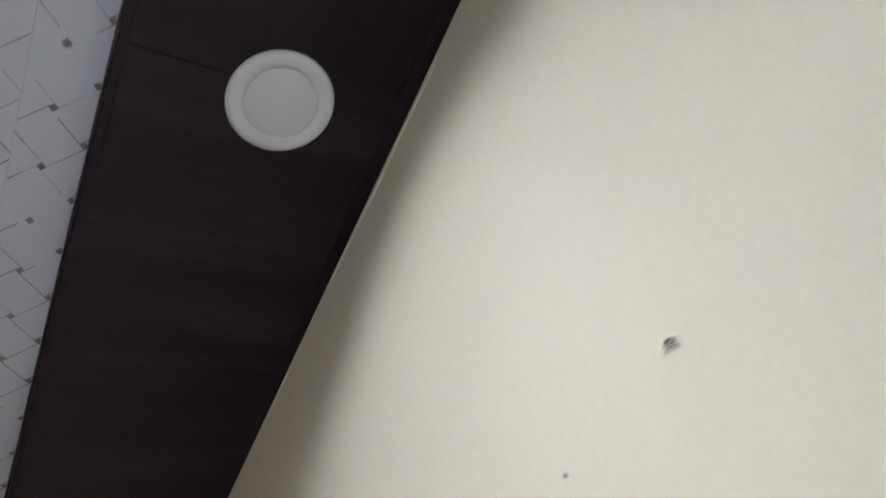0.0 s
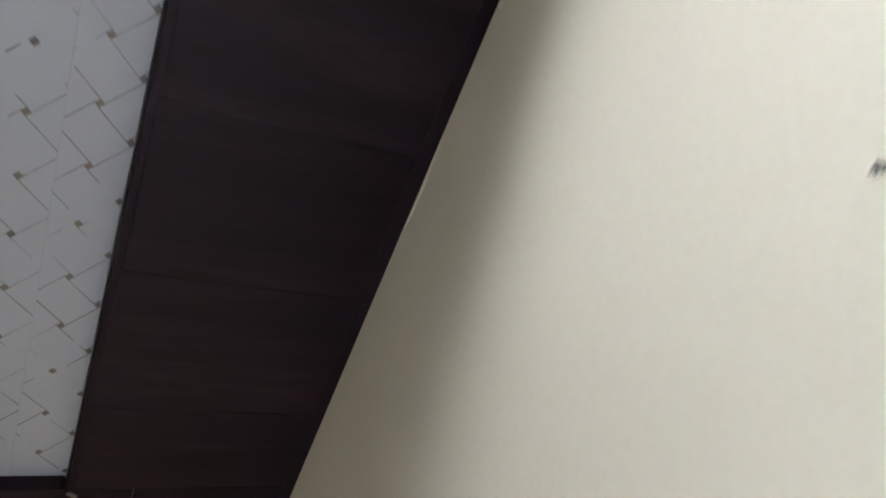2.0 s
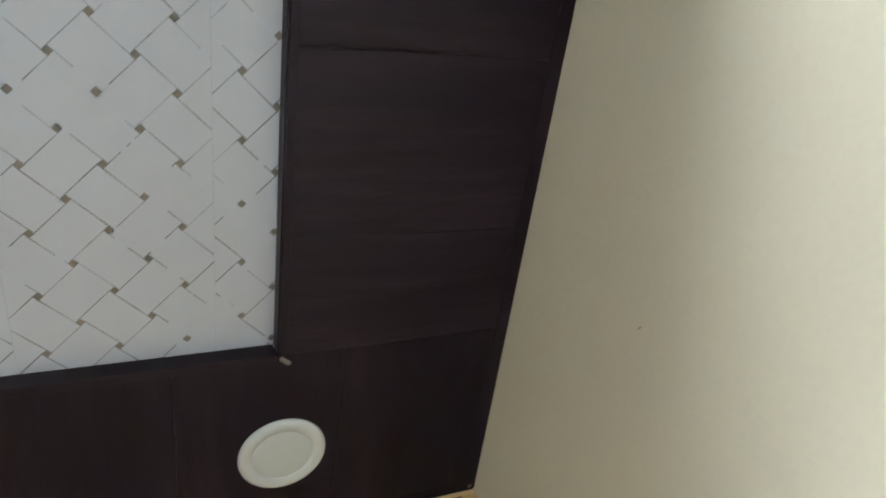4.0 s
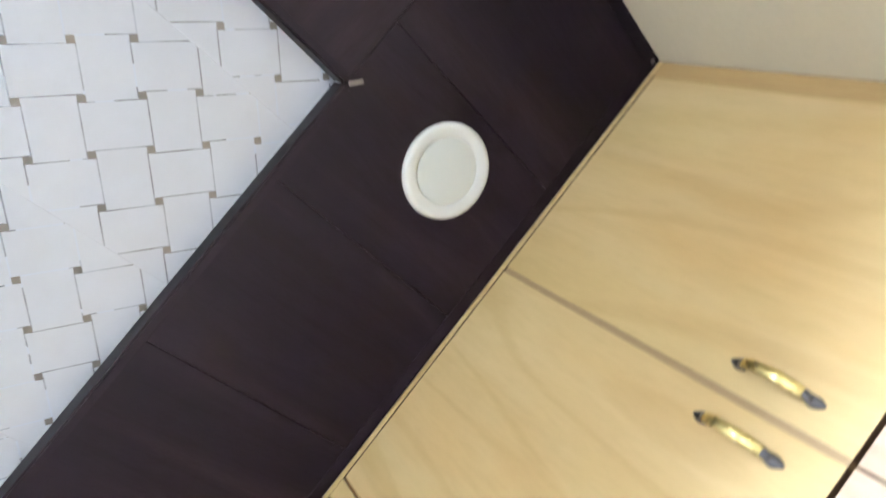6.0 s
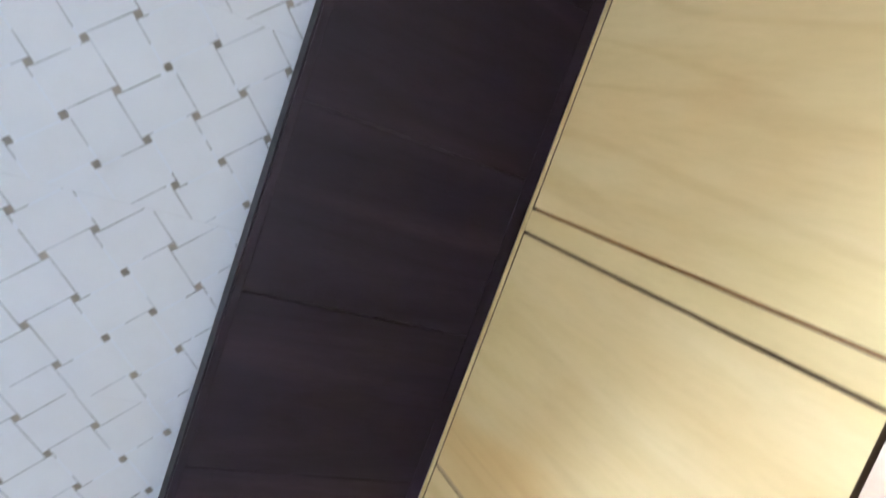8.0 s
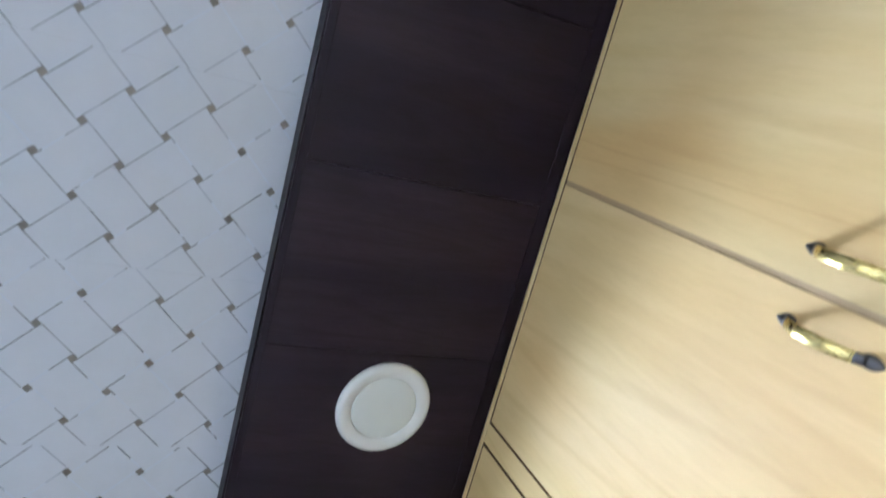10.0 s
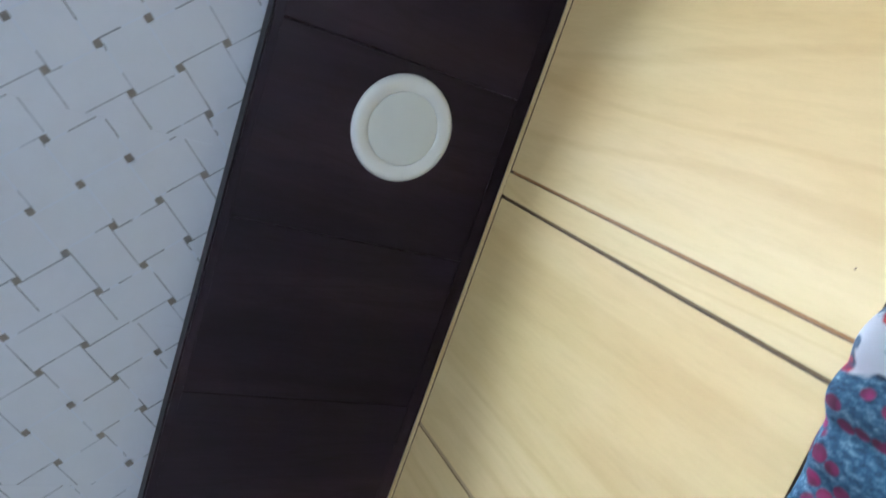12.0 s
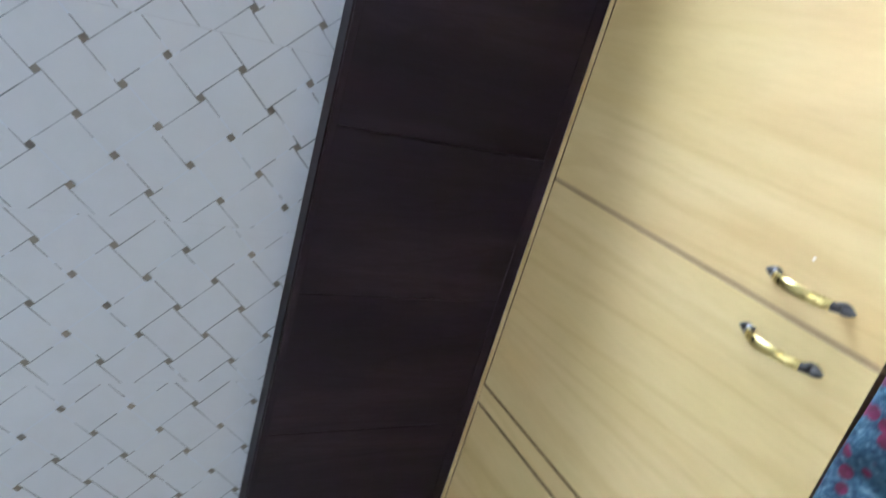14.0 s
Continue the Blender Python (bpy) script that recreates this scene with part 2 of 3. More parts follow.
def thing(name, label, category, group="", kind="", at=(0, 0, 0)):
    ob = new(name)
    ob.location = at
    ob.empty_display_size = 0.05
    return tagged(ob, label, category, group, kind)


def box(bm, x0, x1, y0, y1, z0, z1, bevel=0.0, slot=0):
    corners = [(x, y, z) for x in (min(x0, x1), max(x0, x1)) for y in (min(y0, y1), max(y0, y1)) for z in (min(z0, z1), max(z0, z1))]
    v = [bm.verts.new(c) for c in corners]
    faces = [bm.faces.new([v[k] for k in q]) for q in ((0, 1, 3, 2), (4, 6, 7, 5), (0, 4, 5, 1), (2, 3, 7, 6), (0, 2, 6, 4), (1, 5, 7, 3))]
    for f in faces:
        f.material_index = slot
    if bevel:
        edges = list({e for f in faces for e in f.edges})
        made = bmesh.ops.bevel(bm, geom=edges, offset=bevel, segments=2, affect="EDGES", profile=0.6)
        for f in made["faces"]:
            f.material_index = slot
    return bm


def boxed(*args, **kw):
    return box(bmesh.new(), *args, **kw)


def lathe(profile, steps=64, slots=None):
    """A turned shape round z from (radius, z) pairs."""
    bm = bmesh.new()
    rings = [[bm.verts.new((r * math.cos(2 * math.pi * k / steps), r * math.sin(2 * math.pi * k / steps), z)) for k in range(steps)] for r, z in profile]
    for a, (low, high) in enumerate(zip(rings, rings[1:])):
        for k in range(steps):
            f = bm.faces.new((low[k], low[(k + 1) % steps], high[(k + 1) % steps], high[k]))
            f.smooth = True
    bm.faces.new(rings[0])
    bm.faces.new(rings[-1])
    return bm


# ---- the room's shell ----
def structure(name, bm, mats, label):
    return tagged(part(name, bm, mats), label, "", "", "structure")


structure("floor", boxed(ROOM_X - 0.2, 0.2, ROOM_Y - 0.2, 0.8, -0.1, 0), FLOOR, "pale grey polished tile floor of the room")
WALL_TOP = 2.85
# Unseen slab, added so no sky light leaks in above the wardrobe.
structure("sky_block_slab", boxed(ROOM_X - 0.2, 0.2, ROOM_Y - 0.2, 0.8, WALL_TOP, WALL_TOP + 0.1), PLAIN, "unseen slab added above the false ceiling to keep sky light out")
wall_east = structure("wall_east", boxed(0, 0.2, ROOM_Y - 0.2, 0.8, 0, WALL_TOP), WALL, "cream painted plaster wall with small chips")
structure("wall_west", boxed(ROOM_X - 0.2, ROOM_X, ROOM_Y - 0.2, 0.8, 0, WALL_TOP), PLAIN, "plain cream painted wall")
structure("wall_north", boxed(ROOM_X, 0, 0.62, 0.8, 0, WALL_TOP), PLAIN, "plain wall behind the fitted wardrobe")
WX0, WX1, WZ0, WZ1 = -2.65, -1.15, 0.9, 2.1
bm = bmesh.new()
box(bm, ROOM_X, WX0, ROOM_Y - 0.2, ROOM_Y, 0, WALL_TOP)
box(bm, WX1, 0, ROOM_Y - 0.2, ROOM_Y, 0, WALL_TOP)
box(bm, WX0, WX1, ROOM_Y - 0.2, ROOM_Y, 0, WZ0)
box(bm, WX0, WX1, ROOM_Y - 0.2, ROOM_Y, WZ1, WALL_TOP)
structure("wall_south", bm, PLAIN, "plain cream wall with an opening for the assumed window")
# Window assumed in the unseen south wall, to go with the fill lamp.
window = thing("unseen_window_1", "assumed white framed window, out of view, for the fill light", "window", kind="structure", at=(0, 0, 0))
bm = bmesh.new()
for x in (WX0 + 0.02, (WX0 + WX1) / 2, WX1 - 0.02):
    box(bm, x - 0.02, x + 0.02, ROOM_Y - 0.16, ROOM_Y - 0.11, WZ0, WZ1, 0.004)
for z in (WZ0 + 0.02, WZ1 - 0.02):
    box(bm, WX0 + 0.04, WX1 - 0.04, ROOM_Y - 0.155, ROOM_Y - 0.115, z - 0.02, z + 0.02, 0.004)
part("window_frame", bm, FRAME_WHITE, window)
for x0, x1 in ((WX0 + 0.04, (WX0 + WX1) / 2 - 0.02), ((WX0 + WX1) / 2 + 0.02, WX1 - 0.04)):
    pane = part("pane", boxed(x0, x1, ROOM_Y - 0.138, ROOM_Y - 0.133, WZ0 + 0.04, WZ1 - 0.04), GLASS, window)
    pane.visible_shadow = False

# ---- ceiling: raised middle of printed white panels ----
BORDER, BORDER_N = 0.444, 0.433
TX0, TX1, TY0, TY1 = ROOM_X + BORDER, -BORDER, ROOM_Y + BORDER, -BORDER_N
STRIP, FIRST = 0.2831, -0.5865


def clip(poly, axis, bound, keep_above):
    out = []
    for a, b in zip(poly, poly[1:] + poly[:1]):
        ina, inb = ((p[axis] >= bound) == keep_above for p in (a, b))
        if ina:
            out.append(a)
        if ina != inb:
            s = (bound - a[axis]) / (b[axis] - a[axis])
            out.append((a[0] + s * (b[0] - a[0]), a[1] + s * (b[1] - a[1])))
    return out


def printed_ceiling():
    """Strips with a shallow joint between them; the print lies 0.4 mm under the face."""
    bm = bmesh.new()
    shifts = [-0.0680, -0.0470, -0.0275, -0.0575, -0.0790, -0.0650, -0.0665, -0.1035, -0.0510]
    half, thick = 0.0058, 0.0010
    box(bm, TX0 - 0.02, TX1 + 0.02, TY0 - 0.02, TY1 + 0.02, TRAY + 0.008, TRAY + 0.06, slot=0)
    for k in range(-1, 11):
        right = FIRST + 0.0445 - STRIP * k
        left = right - STRIP
        x0, x1 = max(left, TX0 - 0.02), min(right, TX1 + 0.02)
        if x1 - x0 < 0.01:
            continue
        box(bm, x0 + 0.0001, x1 - 0.0001, TY0 - 0.02, TY1 + 0.02, TRAY, TRAY + 0.0075, slot=0)
        shift = 0.001 if k < 0 else shifts[k % 9]
        node_x = FIRST - STRIP * k
        half_row = {-1: 0.0503, 0: 0.0501}.get(k, 0.0495)

        def lay(poly, slot, z):
            for axis, bound, above in ((0, x0 + 0.0008, True), (0, x1 - 0.0008, False), (1, TY0 - 0.01, True), (1, TY1 + 0.01, False)):
                poly = clip(poly, axis, bound, above) if len(poly) > 2 else poly
            if len(poly) > 2:
                f = bm.faces.new([bm.verts.new((px, py, z)) for px, py in poly])
                f.material_index = slot

        d = math.sqrt(0.5)
        for col in range(-2, 8):
            for row in range(-70, 2):
                if (col + row) % 2:
                    continue
                cx, cy = node_x - 0.0495 * col, shift + half_row * row
                if not TY0 - 0.1 < cy < TY1 + 0.1:
                    continue
                # the lattice's two ways, at forty-five degrees
                u, v = (d, d), (-d, d)
                lay([(cx + 0.86 * half * (a * u[0] + b * v[0]), cy + 0.86 * half * (a * u[1] + b * v[1])) for a, b in ((-1, -1), (1, -1), (1, 1), (-1, 1))], 2, TRAY - 0.0006)
                i, j = (row - col) // 2, (row + col) // 2
                turn = -1 if (i + j) % 2 else 1
                for along, across, sign in ((u, v, turn), (v, u, -turn)):
                    off, reach = sign * (half - thick), 2 * half_row * d
                    p = [(a, off + w) for a, w in ((0.4 * half, -thick), (reach + 0.4 * half, -thick), (reach + 0.4 * half, thick), (0.4 * half, thick))]
                    lay([(cx + a * along[0] + b * across[0], cy + a * along[1] + b * across[1]) for a, b in p], 1, TRAY - 0.0004)
    return bm


structure("ceiling", printed_ceiling(), [TRAY_WHITE, FOIL, SQUARE], "raised white gloss ceiling panels printed with silver basket weave and bronze squares")


# ---- ceiling border of dark brown planks ----
def border_planks():
    bm = bmesh.new()
    gap = 0.0002

    def plank(x0, x1, y0, y1, slot):
        box(bm, x0 + gap, x1 - gap, y0 + gap, y1 - gap, H, H + 0.012, 0.0015, slot)

    cuts = [0.0] + [-0.327 - 0.2865 * k for k in range(12)]
    cuts = [c for c in cuts if c > ROOM_X + 0.02] + [ROOM_X]
    for x1, x0 in zip(cuts, cuts[1:]):
        plank(x0, x1, -BORDER_N, 0, 1)
        plank(x0, x1, ROOM_Y, ROOM_Y + BORDER, 1)
    cuts = [-BORDER_N] + [-0.651 - 0.299 * k for k in range(8)]
    cuts = [c for c in cuts if c > ROOM_Y + BORDER + 0.03] + [ROOM_Y + BORDER]
    for y1, y0 in zip(cuts, cuts[1:]):
        plank(-BORDER, 0, y0, y1, 0)
        plank(ROOM_X, ROOM_X + BORDER, y0, y1, 0)
    # backing above the planks, closing the joints
    box(bm, ROOM_X, 0, -BORDER_N + 0.004, 0, H + 0.013, TRAY + 0.05, slot=0)
    box(bm, ROOM_X, 0, ROOM_Y, ROOM_Y + BORDER - 0.004, H + 0.013, TRAY + 0.05, slot=0)
    box(bm, -BORDER + 0.004, 0, ROOM_Y + BORDER, -BORDER_N, H + 0.013, TRAY + 0.05, slot=0)
    box(bm, ROOM_X, ROOM_X + BORDER - 0.004, ROOM_Y + BORDER, -BORDER_N, H + 0.013, TRAY + 0.05, slot=0)
    return bm


structure("ceiling_border", border_planks(), [BROWN_X, BROWN_Y], "dark brown wood-grain ceiling planks round the raised middle")


def edge_trim(name, x0, x1, y0, y1, along_x):
    """An angle strip over the inner edge: a lip under the planks and a face up to the raised middle."""
    bm = bmesh.new()
    w = 0.013
    mat = BROWN_X if along_x else BROWN_Y
    if along_x:
        s = 1 if y1 > y0 else -1
        box(bm, x0, x1, y0, y0 + s * w, H - 0.003, H - 0.0005, 0.0008)
        box(bm, x0, x1, y0 - s * 0.004, y0 - s * 0.0005, H - 0.003, TRAY + 0.004, 0.0008)
    else:
        s = 1 if x1 > x0 else -1
        box(bm, x0, x0 + s * w, y0, y1, H - 0.003, H - 0.0005, 0.0008)
        box(bm, x0 - s * 0.004, x0 - s * 0.0005, y0, y1, H - 0.003, TRAY + 0.004, 0.0008)
    return structure(name, bm, mat, "thin brown angle trim on the ceiling border's inner edge")


edge_trim("trim", ROOM_X + BORDER, -BORDER - 0.005, -BORDER_N, 0, True)
edge_trim("trim", -BORDER, 0, ROOM_Y + BORDER, -BORDER_N - 0.005, False)
edge_trim("trim", ROOM_X + BORDER, -BORDER - 0.005, ROOM_Y + BORDER, ROOM_Y, True)
edge_trim("trim", ROOM_X + BORDER, ROOM_X, ROOM_Y + BORDER + 0.014, -BORDER_N - 0.014, False)
WALL_TRIM = [(-0.026, -0.0005, ROOM_Y, -0.027, BROWN_Y), (ROOM_X, -0.0005, -0.026, -0.0015, BROWN_X)]
for x0, x1, y0, y1, mat in WALL_TRIM:
    structure("trim", boxed(x0, x1, y0, y1, H - 0.0018, H - 0.0003, 0.0006), mat, "thin brown bead where the ceiling border meets the wall")


# ---- ceiling lamps ----
def ceiling_lamp(x, y, label, radius=0.084):
    lamp = thing("ceiling_lamp", label, "ceiling lamp", "round lamps in the ceiling border", at=(x, y, H))
    s = radius / 0.084
    rim = [(0.0585, -0.002), (0.0585, -0.0052), (0.0600, -0.0064), (0.066, -0.0082), (0.073, -0.0094), (0.0790, -0.0088), (0.0828, -0.0058), (0.0842, -0.0018), (0.084, 0.0)]
    part("rim", lathe([(r * s, z) for r, z in rim], 72), RING, lamp)
    diffuser = [(0.0579, -0.001), (0.0579, -0.0048), (0.0560, -0.0054), (0.03, -0.0058), (0.004, -0.0059)]
    part("diffuser", lathe([(r * s, z) for r, z in diffuser], 72), DIFFUSER, lamp, "milky white diffuser disc")
    return lamp


for k, (x, y) in enumerate(LAMP_SPOTS):
    ceiling_lamp(x, y, "round white slim LED panel lamp set in brown ceiling planks", (0.0835, 0.080, 0.0822)[k])

# ---- fitted wardrobe: loft cabinets under the ceiling ----
DOOR_Z0, DOOR_Z1, FACE = 1.966, 2.5848, 0.0
DEPTH = 0.6


def handle_mesh():
    """A bowed pull with leaf-shaped feet, upright along z, standing out along -y."""
    bm = bmesh.new()
    for end in (1, -1):
        rings = []
        for s in range(9):
            a = s / 8
            z = end * (0.0385 + 0.0225 * a)
            w = 0.0078 * math.sin(math.pi * (0.2 + 0.78 * a)) ** 0.8 if a < 0.98 else 0.0008
            t = 0.0095 * (1 - 0.75 * a)
            rings.append([bm.verts.new((w * math.cos(q), -max(t * math.sin(q), 0.0), z)) for q in [math.pi * k / 10 for k in range(11)]])
        for low, high in zip(rings, rings[1:]):
            for k in range(10):
                f = bm.faces.new((low[k], low[k + 1], high[k + 1], high[k]))
                f.smooth, f.material_index = True, 0
        bm.faces.new(rings[0])
        bm.faces.new(rings[-1])
    rings = []
    for s in range(25):
        a = -1 + s / 12
        z = 0.047 * a
        out = 0.006 + 0.0215 * (1 - abs(a) ** 2.4)
        w = 0.0054 + 0.0016 * (1 - a * a)
        t = 0.0026
        rings.append((a, [bm.verts.new((w * math.cos(q), -out + t * math.sin(q) * (1.0 if math.sin(q) > 0 else 1.3), z)) for q in [2 * math.pi * k / 12 for k in range(12)]]))
    for (a, low), (b, high) in zip(rings, rings[1:]):
        for k in range(12):
            f = bm.faces.new((low[k], low[(k + 1) % 12], high[(k + 1) % 12], high[k]))
            f.smooth = True
            f.material_index = 1 if abs(a + b) / 2 < 0.84 and 5 < k < 12 else 0
    bm.faces.new(rings[0][1])
    bm.faces.new(rings[-1][1])
    return mesh_of("handle", bm, [GUNMETAL, BRASS])


HANDLE = handle_mesh()


def banded(bm):
    """Face in laminate, all edges in the dark band."""
    bm.normal_update()
    for f in bm.faces:
        f.material_index = 0 if abs(f.normal.y) > 0.3 else 1
    return bm


def door_mesh(x0, x1, z0, z1, face):
    """A flush door, its rounded edges banded dark."""
    bm = boxed(x0, x1, face, face + 0.018, z0, z1, bevel=0.0012)
    for f in bm.faces:
        f.material_index = 0 if abs(f.normal.y) > 0.3 else 1
    return bm


GAP = 0.0024


def loft_cabinet(x1, x0, near_gap, seam, far_gap, label):
    """A loft unit from x1 (towards the east wall) to x0, with two doors meeting at seam between the two joints."""
    unit = thing("loft_cabinet", label, "cabinet", "loft cabinets along the wardrobe wall", at=((x0 + x1) / 2, 0, DOOR_Z0))
    shift = Matrix.Translation((-(x0 + x1) / 2, 0, -DOOR_Z0))

    def piece(name, bm, mats, label="", parent=None):
        bm.transform(shift)
        return part(name, bm, mats, parent or unit, label)

    bm = bmesh.new()
    box(bm, x0, x1, 0.03, DEPTH, DOOR_Z1 + 0.002, DOOR_Z1 + 0.010)
    box(bm, x0, x1, 0.03, DEPTH, DOOR_Z0, DOOR_Z0 + 0.018)
    box(bm, x0, x0 + 0.018, 0.03, DEPTH, DOOR_Z0 + 0.018, DOOR_Z1 + 0.002)
    box(bm, x1 - 0.018, x1, 0.03, DEPTH, DOOR_Z0 + 0.018, DOOR_Z1 + 0.002)
    box(bm, x0 + 0.018, x1 - 0.018, DEPTH - 0.01, DEPTH, DOOR_Z0 + 0.018, DOOR_Z1 + 0.002)
    piece("carcass", bm, INSIDE, "brown inside of the cabinet")
    by_wall = x1 - near_gap > 0.01
    open_by = 0.0046 if by_wall else 0.0036
    for x in (near_gap, seam, far_gap):
        front, mat, half = (0.0016, LIP, open_by - 0.0002) if x == seam else (0.006, INSIDE, 0.0020)
        if by_wall and x == near_gap:
            front, mat = 0.0012, STILE
        elif x == far_gap:
            front, mat = 0.0045, WARM
        piece("divider", boxed(x - half, x + half, front, 0.0295, DOOR_Z0 + 0.001, DOOR_Z1 - 0.0005), mat)
    piece("top_rail", banded(boxed(x0, x1, FACE, FACE + 0.024, DOOR_Z1 + 0.0028, H - 0.0006, 0.0006)), [LAMINATE, EDGE])
    if by_wall:
        piece("stile", banded(boxed(near_gap + 0.0022, x1, FACE, FACE + 0.024, DOOR_Z0, DOOR_Z1 + 0.0024, 0.0004)), [STILE, STILE], "tan filler stile beside the wall")
    piece("stile", banded(boxed(x0 + 0.0003, far_gap - GAP, FACE, FACE + 0.024, DOOR_Z0, DOOR_Z1 + 0.0024, 0.0004)), [LAMINATE, EDGE])
    for a, b, hx in ((seam + open_by, near_gap - GAP, seam + 0.040), (far_gap + GAP, seam - open_by, seam - 0.040)):
        door = piece("door", door_mesh(a, b, DOOR_Z0, DOOR_Z1, FACE), [LAMINATE, EDGE], "light maple laminate door")
        handle = new("handle", HANDLE)
        handle.parent = door
        handle["label"] = "antique brass bow handle with dark ends"
        handle.location = Vector((hx, FACE, 2.076)) - Vector(((x0 + x1) / 2, 0, DOOR_Z0))
    return unit


LOFTS = [(-0.002, -0.9794, -0.038, -0.485, -0.939), (-0.9794, -1.9124, -0.982, -1.423, -1.871), (-1.9124, -2.8404, -1.915, -2.356, -2.799), (-2.8404, ROOM_X + 0.002, -2.843, -3.285, -3.70)]
for row in LOFTS:
    loft_cabinet(*row, "light maple laminate loft cabinet with two doors and bow handles")


# ---- tall wardrobe units below the lofts ----
def wardrobe(x1, x0, seam, label):
    unit = thing("wardrobe", label, "wardrobe", "tall wardrobes under the lofts", at=((x0 + x1) / 2, 0, 0))
    shift = Matrix.Translation((-(x0 + x1) / 2, 0, 0))

    def piece(name, bm, mats, label=""):
        bm.transform(shift)
        return part(name, bm, mats, unit, label)

    top = 1.960
    bm = bmesh.new()
    box(bm, x0 + 0.0005, x1 - 0.0005, 0.019, DEPTH, top - 0.012, DOOR_Z0 - 0.001)
    box(bm, x0 + 0.0005, x1 - 0.0005, 0.03, DEPTH, 0.0, 0.08)
    box(bm, x0 + 0.0005, x0 + 0.018, 0.03, DEPTH, 0.08, top - 0.012)
    box(bm, x1 - 0.018, x1 - 0.0005, 0.03, DEPTH, 0.08, top - 0.012)
    box(bm, x0 + 0.018, x1 - 0.018, DEPTH - 0.012, DEPTH, 0.08, top - 0.012)
    piece("carcass", bm, INSIDE, "brown inside of the wardrobe")
    for a, b in ((seam + 0.0018, x1 - 0.003), (x0 + 0.003, seam - 0.0018)):
        piece("door", door_mesh(a, b, 0.085, top, FACE), [LAMINATE_LOW, EDGE], "pale laminate door")


for x1, x0, _, seam, _ in LOFTS:
    wardrobe(x1, x0, seam, "tall pale laminate wardrobe with two plain doors")


# ---- printed cloth hanging in front of the tall doors ----
def hanging_cloth():
    """Gathered cotton, tucked in over the tall doors and falling in uneven folds."""
    bm = bmesh.new()
    x_start, x_end, z_low = -1.50, -2.80, 0.95
    cols, rows = 260, 60
    grid = []
    for r in range(rows + 1):
        v = r / rows
        line = []
        for c in range(cols + 1):
            u = c / cols
            x = x_start + (x_end - x_start) * u
            fold = 0.5 + 0.5 * math.sin(64 * u + 2.2 * math.sin(9 * u) + 0.5 * v)
            fold = 0.6 * fold + 0.4 * abs(math.sin(70 * u + 1.3 + 1.2 * v))
            swell = math.exp(-(((x + 1.84) / 0.2) ** 2))
            deep = 0.004 + (0.014 + 0.024 * swell) * fold + 0.012 * swell
            lip = min(1.0, v * 26)
            top = 1.963 + 0.004 * swell * fold - 0.004 * (1 - swell) * (0.5 + 0.5 * math.sin(31 * u))
            y = -0.0012 - deep * math.sin(lip * math.pi / 2) * (1 + 0.5 * v)
            z = top - (top - z_low) * v ** 1.25 - 0.006 * v * math.sin(40 * u)
            line.append(bm.verts.new((x, y, z)))
        grid.append(line)
    for a, b in zip(grid, grid[1:]):
        for c in range(cols):
            f = bm.faces.new((a[c], a[c + 1], b[c + 1], b[c]))
            f.smooth = True
    bmesh.ops.solidify(bm, geom=list(bm.faces), thickness=0.0012)
    for f in bm.faces:
        f.smooth = True
    cloth = part("hanging_cloth", bm, CLOTH)
    return tagged(cloth, "gathered cotton cloth with red flowers and blue patches", "cloth")


hanging_cloth()


# ---- small marks: chips and nail holes in the cream wall, tab at the border's corner ----
def wall_chip(y, z, size, stretch=1.0, lean=0.0):
    """A ragged dark hole with a raised rim of broken plaster on its upper side."""
    seed = Vector((y * 7, z * 5, 1.3))

    def ragged(scale, x, up=0.0):
        ring = []
        for k in range(30):
            a = 2 * math.pi * k / 30
            r = scale * size * (0.8 + 0.5 * noise.noise(seed + Vector((math.cos(a), math.sin(a), 0)) * 1.4) + 0.35 * noise.noise(seed + Vector((math.cos(a), math.sin(a), 0)) * 4.5))
            p = Vector((math.cos(a) * r * stretch, math.sin(a) * r))
            p.rotate(Matrix.Rotation(lean, 2))
            ring.append(bm.verts.new((x, p.x, p.y + up)))
        return ring

    def bridge(a, b):
        for k in range(30):
            bm.faces.new((a[k], a[(k + 1) % 30], b[(k + 1) % 30], b[k]))

    bm = bmesh.new()
    pit = ragged(0.8, -0.0006)
    mid = bm.verts.new((-0.0003, 0, 0))
    for k in range(30):
        bm.faces.new((mid, pit[k], pit[(k + 1) % 30]))
    chip = part("chip", bm, CHIP, wall_east)
    chip.location = (0, y, z)
    bm = bmesh.new()
    bridge(ragged(0.72, -0.0007), ragged(0.84, -0.0013, 0.04 * size))
    bm.verts.ensure_lookup_table()
    bridge(bm.verts[30:60], ragged(1.05, -0.0002, 0.12 * size))
    rim = part("plaster_rim", bm, WALL, wall_east)
    rim.location = (0, y, z)


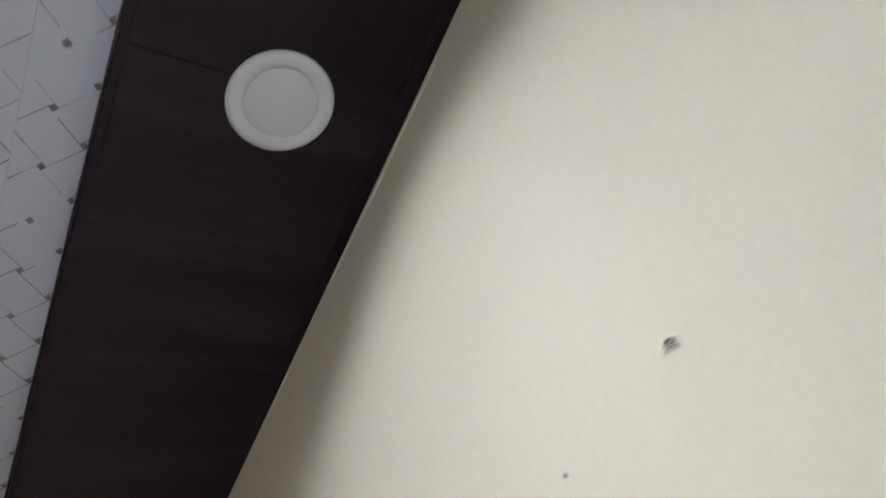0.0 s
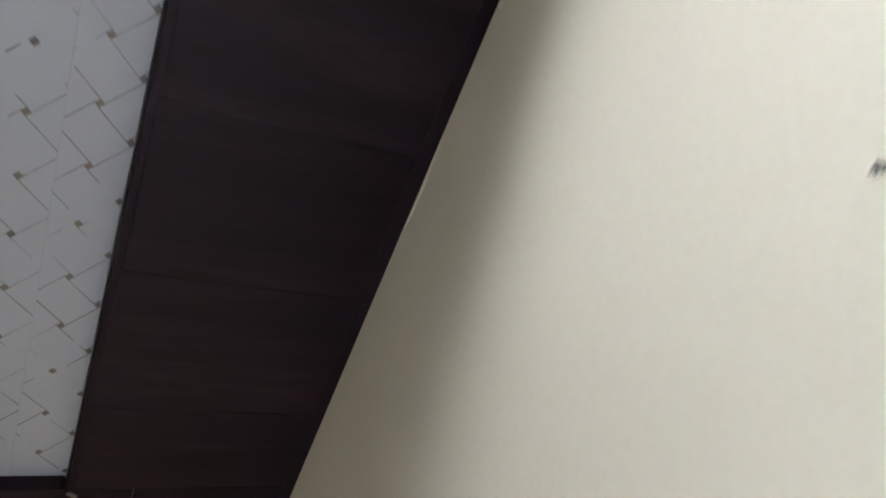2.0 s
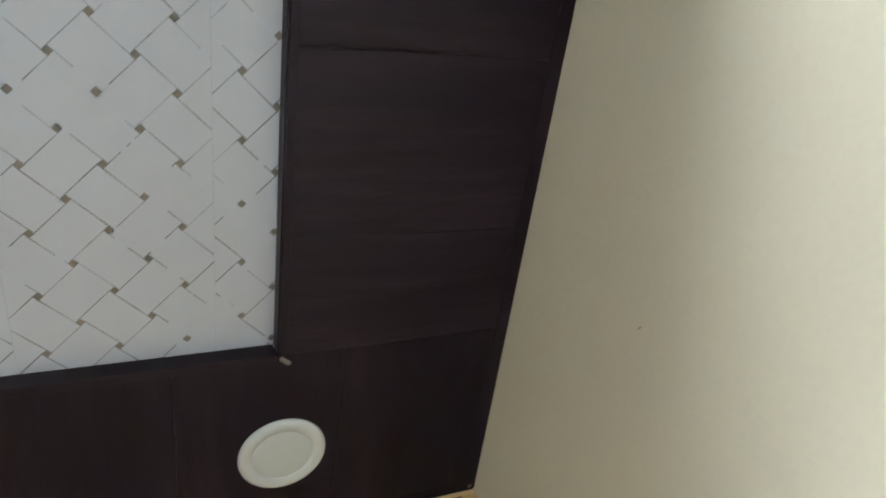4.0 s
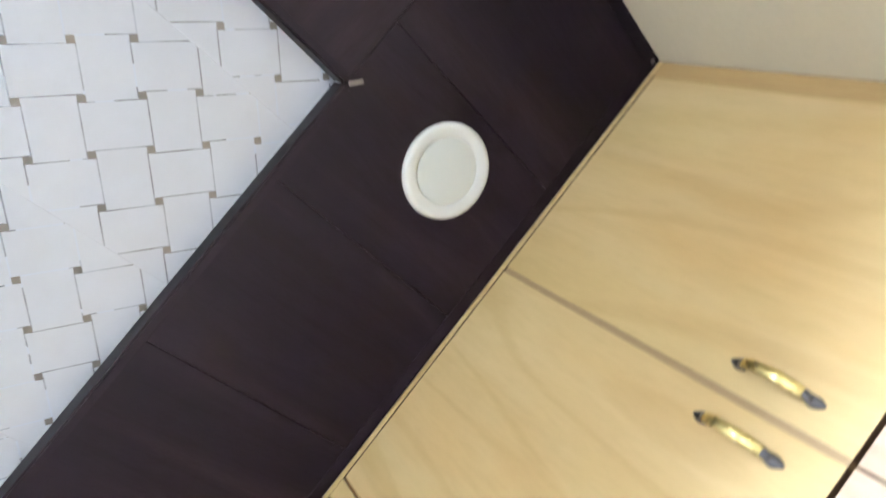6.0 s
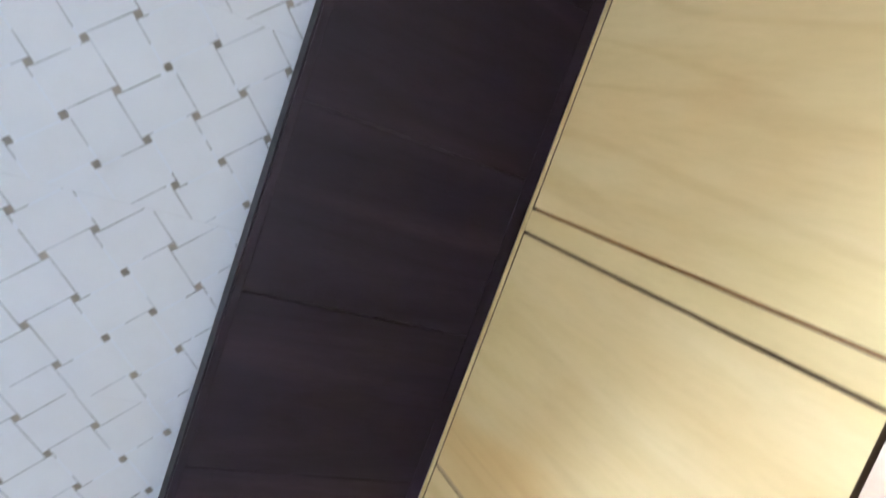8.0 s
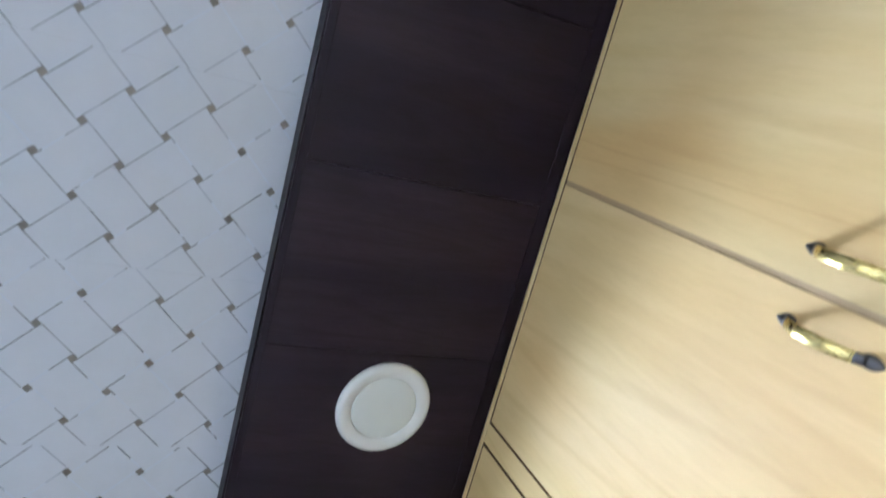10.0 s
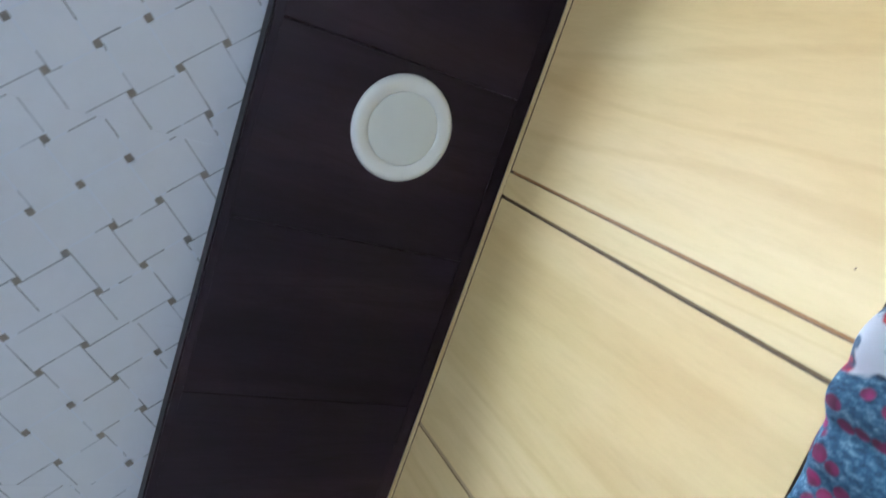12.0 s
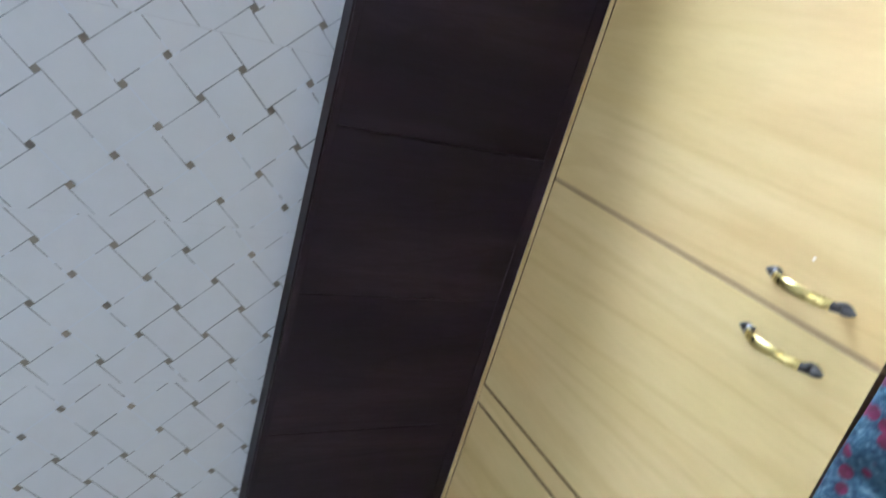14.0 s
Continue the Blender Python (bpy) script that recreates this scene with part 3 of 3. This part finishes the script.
def paint_ridge(y0, y1, z, seed):
    """Thick paint that dried proud of the wall along the ceiling bead."""
    bm = bmesh.new()
    steps, rows = 60, []
    for k in range(steps + 1):
        u = k / steps
        y = y0 + (y1 - y0) * u
        wide = 0.0030 * math.sin(math.pi * u) ** 0.5 * (0.6 + 0.7 * noise.noise(Vector((y * 14, seed, 0.4)))) + 0.0006
        sag = 0.006 * noise.noise(Vector((y * 9, seed, 3.1)))
        rows.append([bm.verts.new((x, y, z + sag + h * wide)) for x, h in ((-0.0002, -1.0), (-0.0022, -0.5), (-0.0028, 0.1), (-0.0016, 0.8), (-0.0002, 1.0))])
    for a, b in zip(rows, rows[1:]):
        for k in range(4):
            f = bm.faces.new((a[k], a[k + 1], b[k + 1], b[k]))
            f.smooth = True
    part("paint_ridge", bm, WALL, wall_east, "ridge of thick cream paint")


paint_ridge(-1.98, -1.52, 2.588, 0.7)
paint_ridge(-1.30, -1.12, 2.591, 2.9)

for y, z, size, stretch, lean in ((-1.972, 1.938, 0.0105, 1.3, 0.6), (-1.788, 1.937, 0.0034, 1.4, 0.7), (-1.581, 1.944, 0.009, 1.2, 0.3), (-0.646, 2.271, 0.0018, 2.6, 0.8), (-0.44, 2.36, 0.0018, 1.4, 0.2)):
    wall_chip(y, z, size, stretch, lean)

tab = part("corner_tab", boxed(-0.011, 0.011, -0.0035, 0.0035, -0.0035, 0, 0.0008), SQUARE)
tab.matrix_world = pose(-0.434, -0.424, H - 0.0035, 0, 0, 40)
tagged(tab, "small bronze tab at the inner corner of the ceiling border", "fitting")


# ---- specks on the loft doors and a screw in the corner of the border ----
SPECK = material("pale_paint_speck", 0.7, colour=(0.80, 0.78, 0.72))
SCREW = material("dull_screw_head", 0.4, 0.8, (0.20, 0.18, 0.17))
doors = [ob for ob in scene.objects if ob.name.startswith("door") and ob.parent and ob.parent.name.startswith("loft_cabinet")]
for x, z, size, mat in ((-2.28, 2.087, 0.0022, SPECK), (-1.81, 2.003, 0.0012, EDGE)):
    speck = part("speck", lathe([(size, 0.0), (size * 0.8, 0.0003), (size * 0.3, 0.0005)], 10), mat)
    owner = min(doors, key=lambda ob: abs(sum(ob.matrix_world.translation.x * 0 + ob.parent.location.x + c[0] for c in ob.bound_box) / 8 - x))
    speck.parent = owner
    speck.matrix_basis = Matrix.Translation(Vector((x, FACE - 0.0002, z)) - owner.parent.location) @ pose(0, 0, 0, 90, 0, 0)
screw = part("screw", lathe([(0.0045, 0.0), (0.0045, -0.0012), (0.003, -0.0022), (0.0006, -0.0025)], 20), SCREW)
screw.location = (-0.014, -0.014, H - 0.002)
tagged(screw, "dull screw head in the corner of the brown ceiling border", "screw")
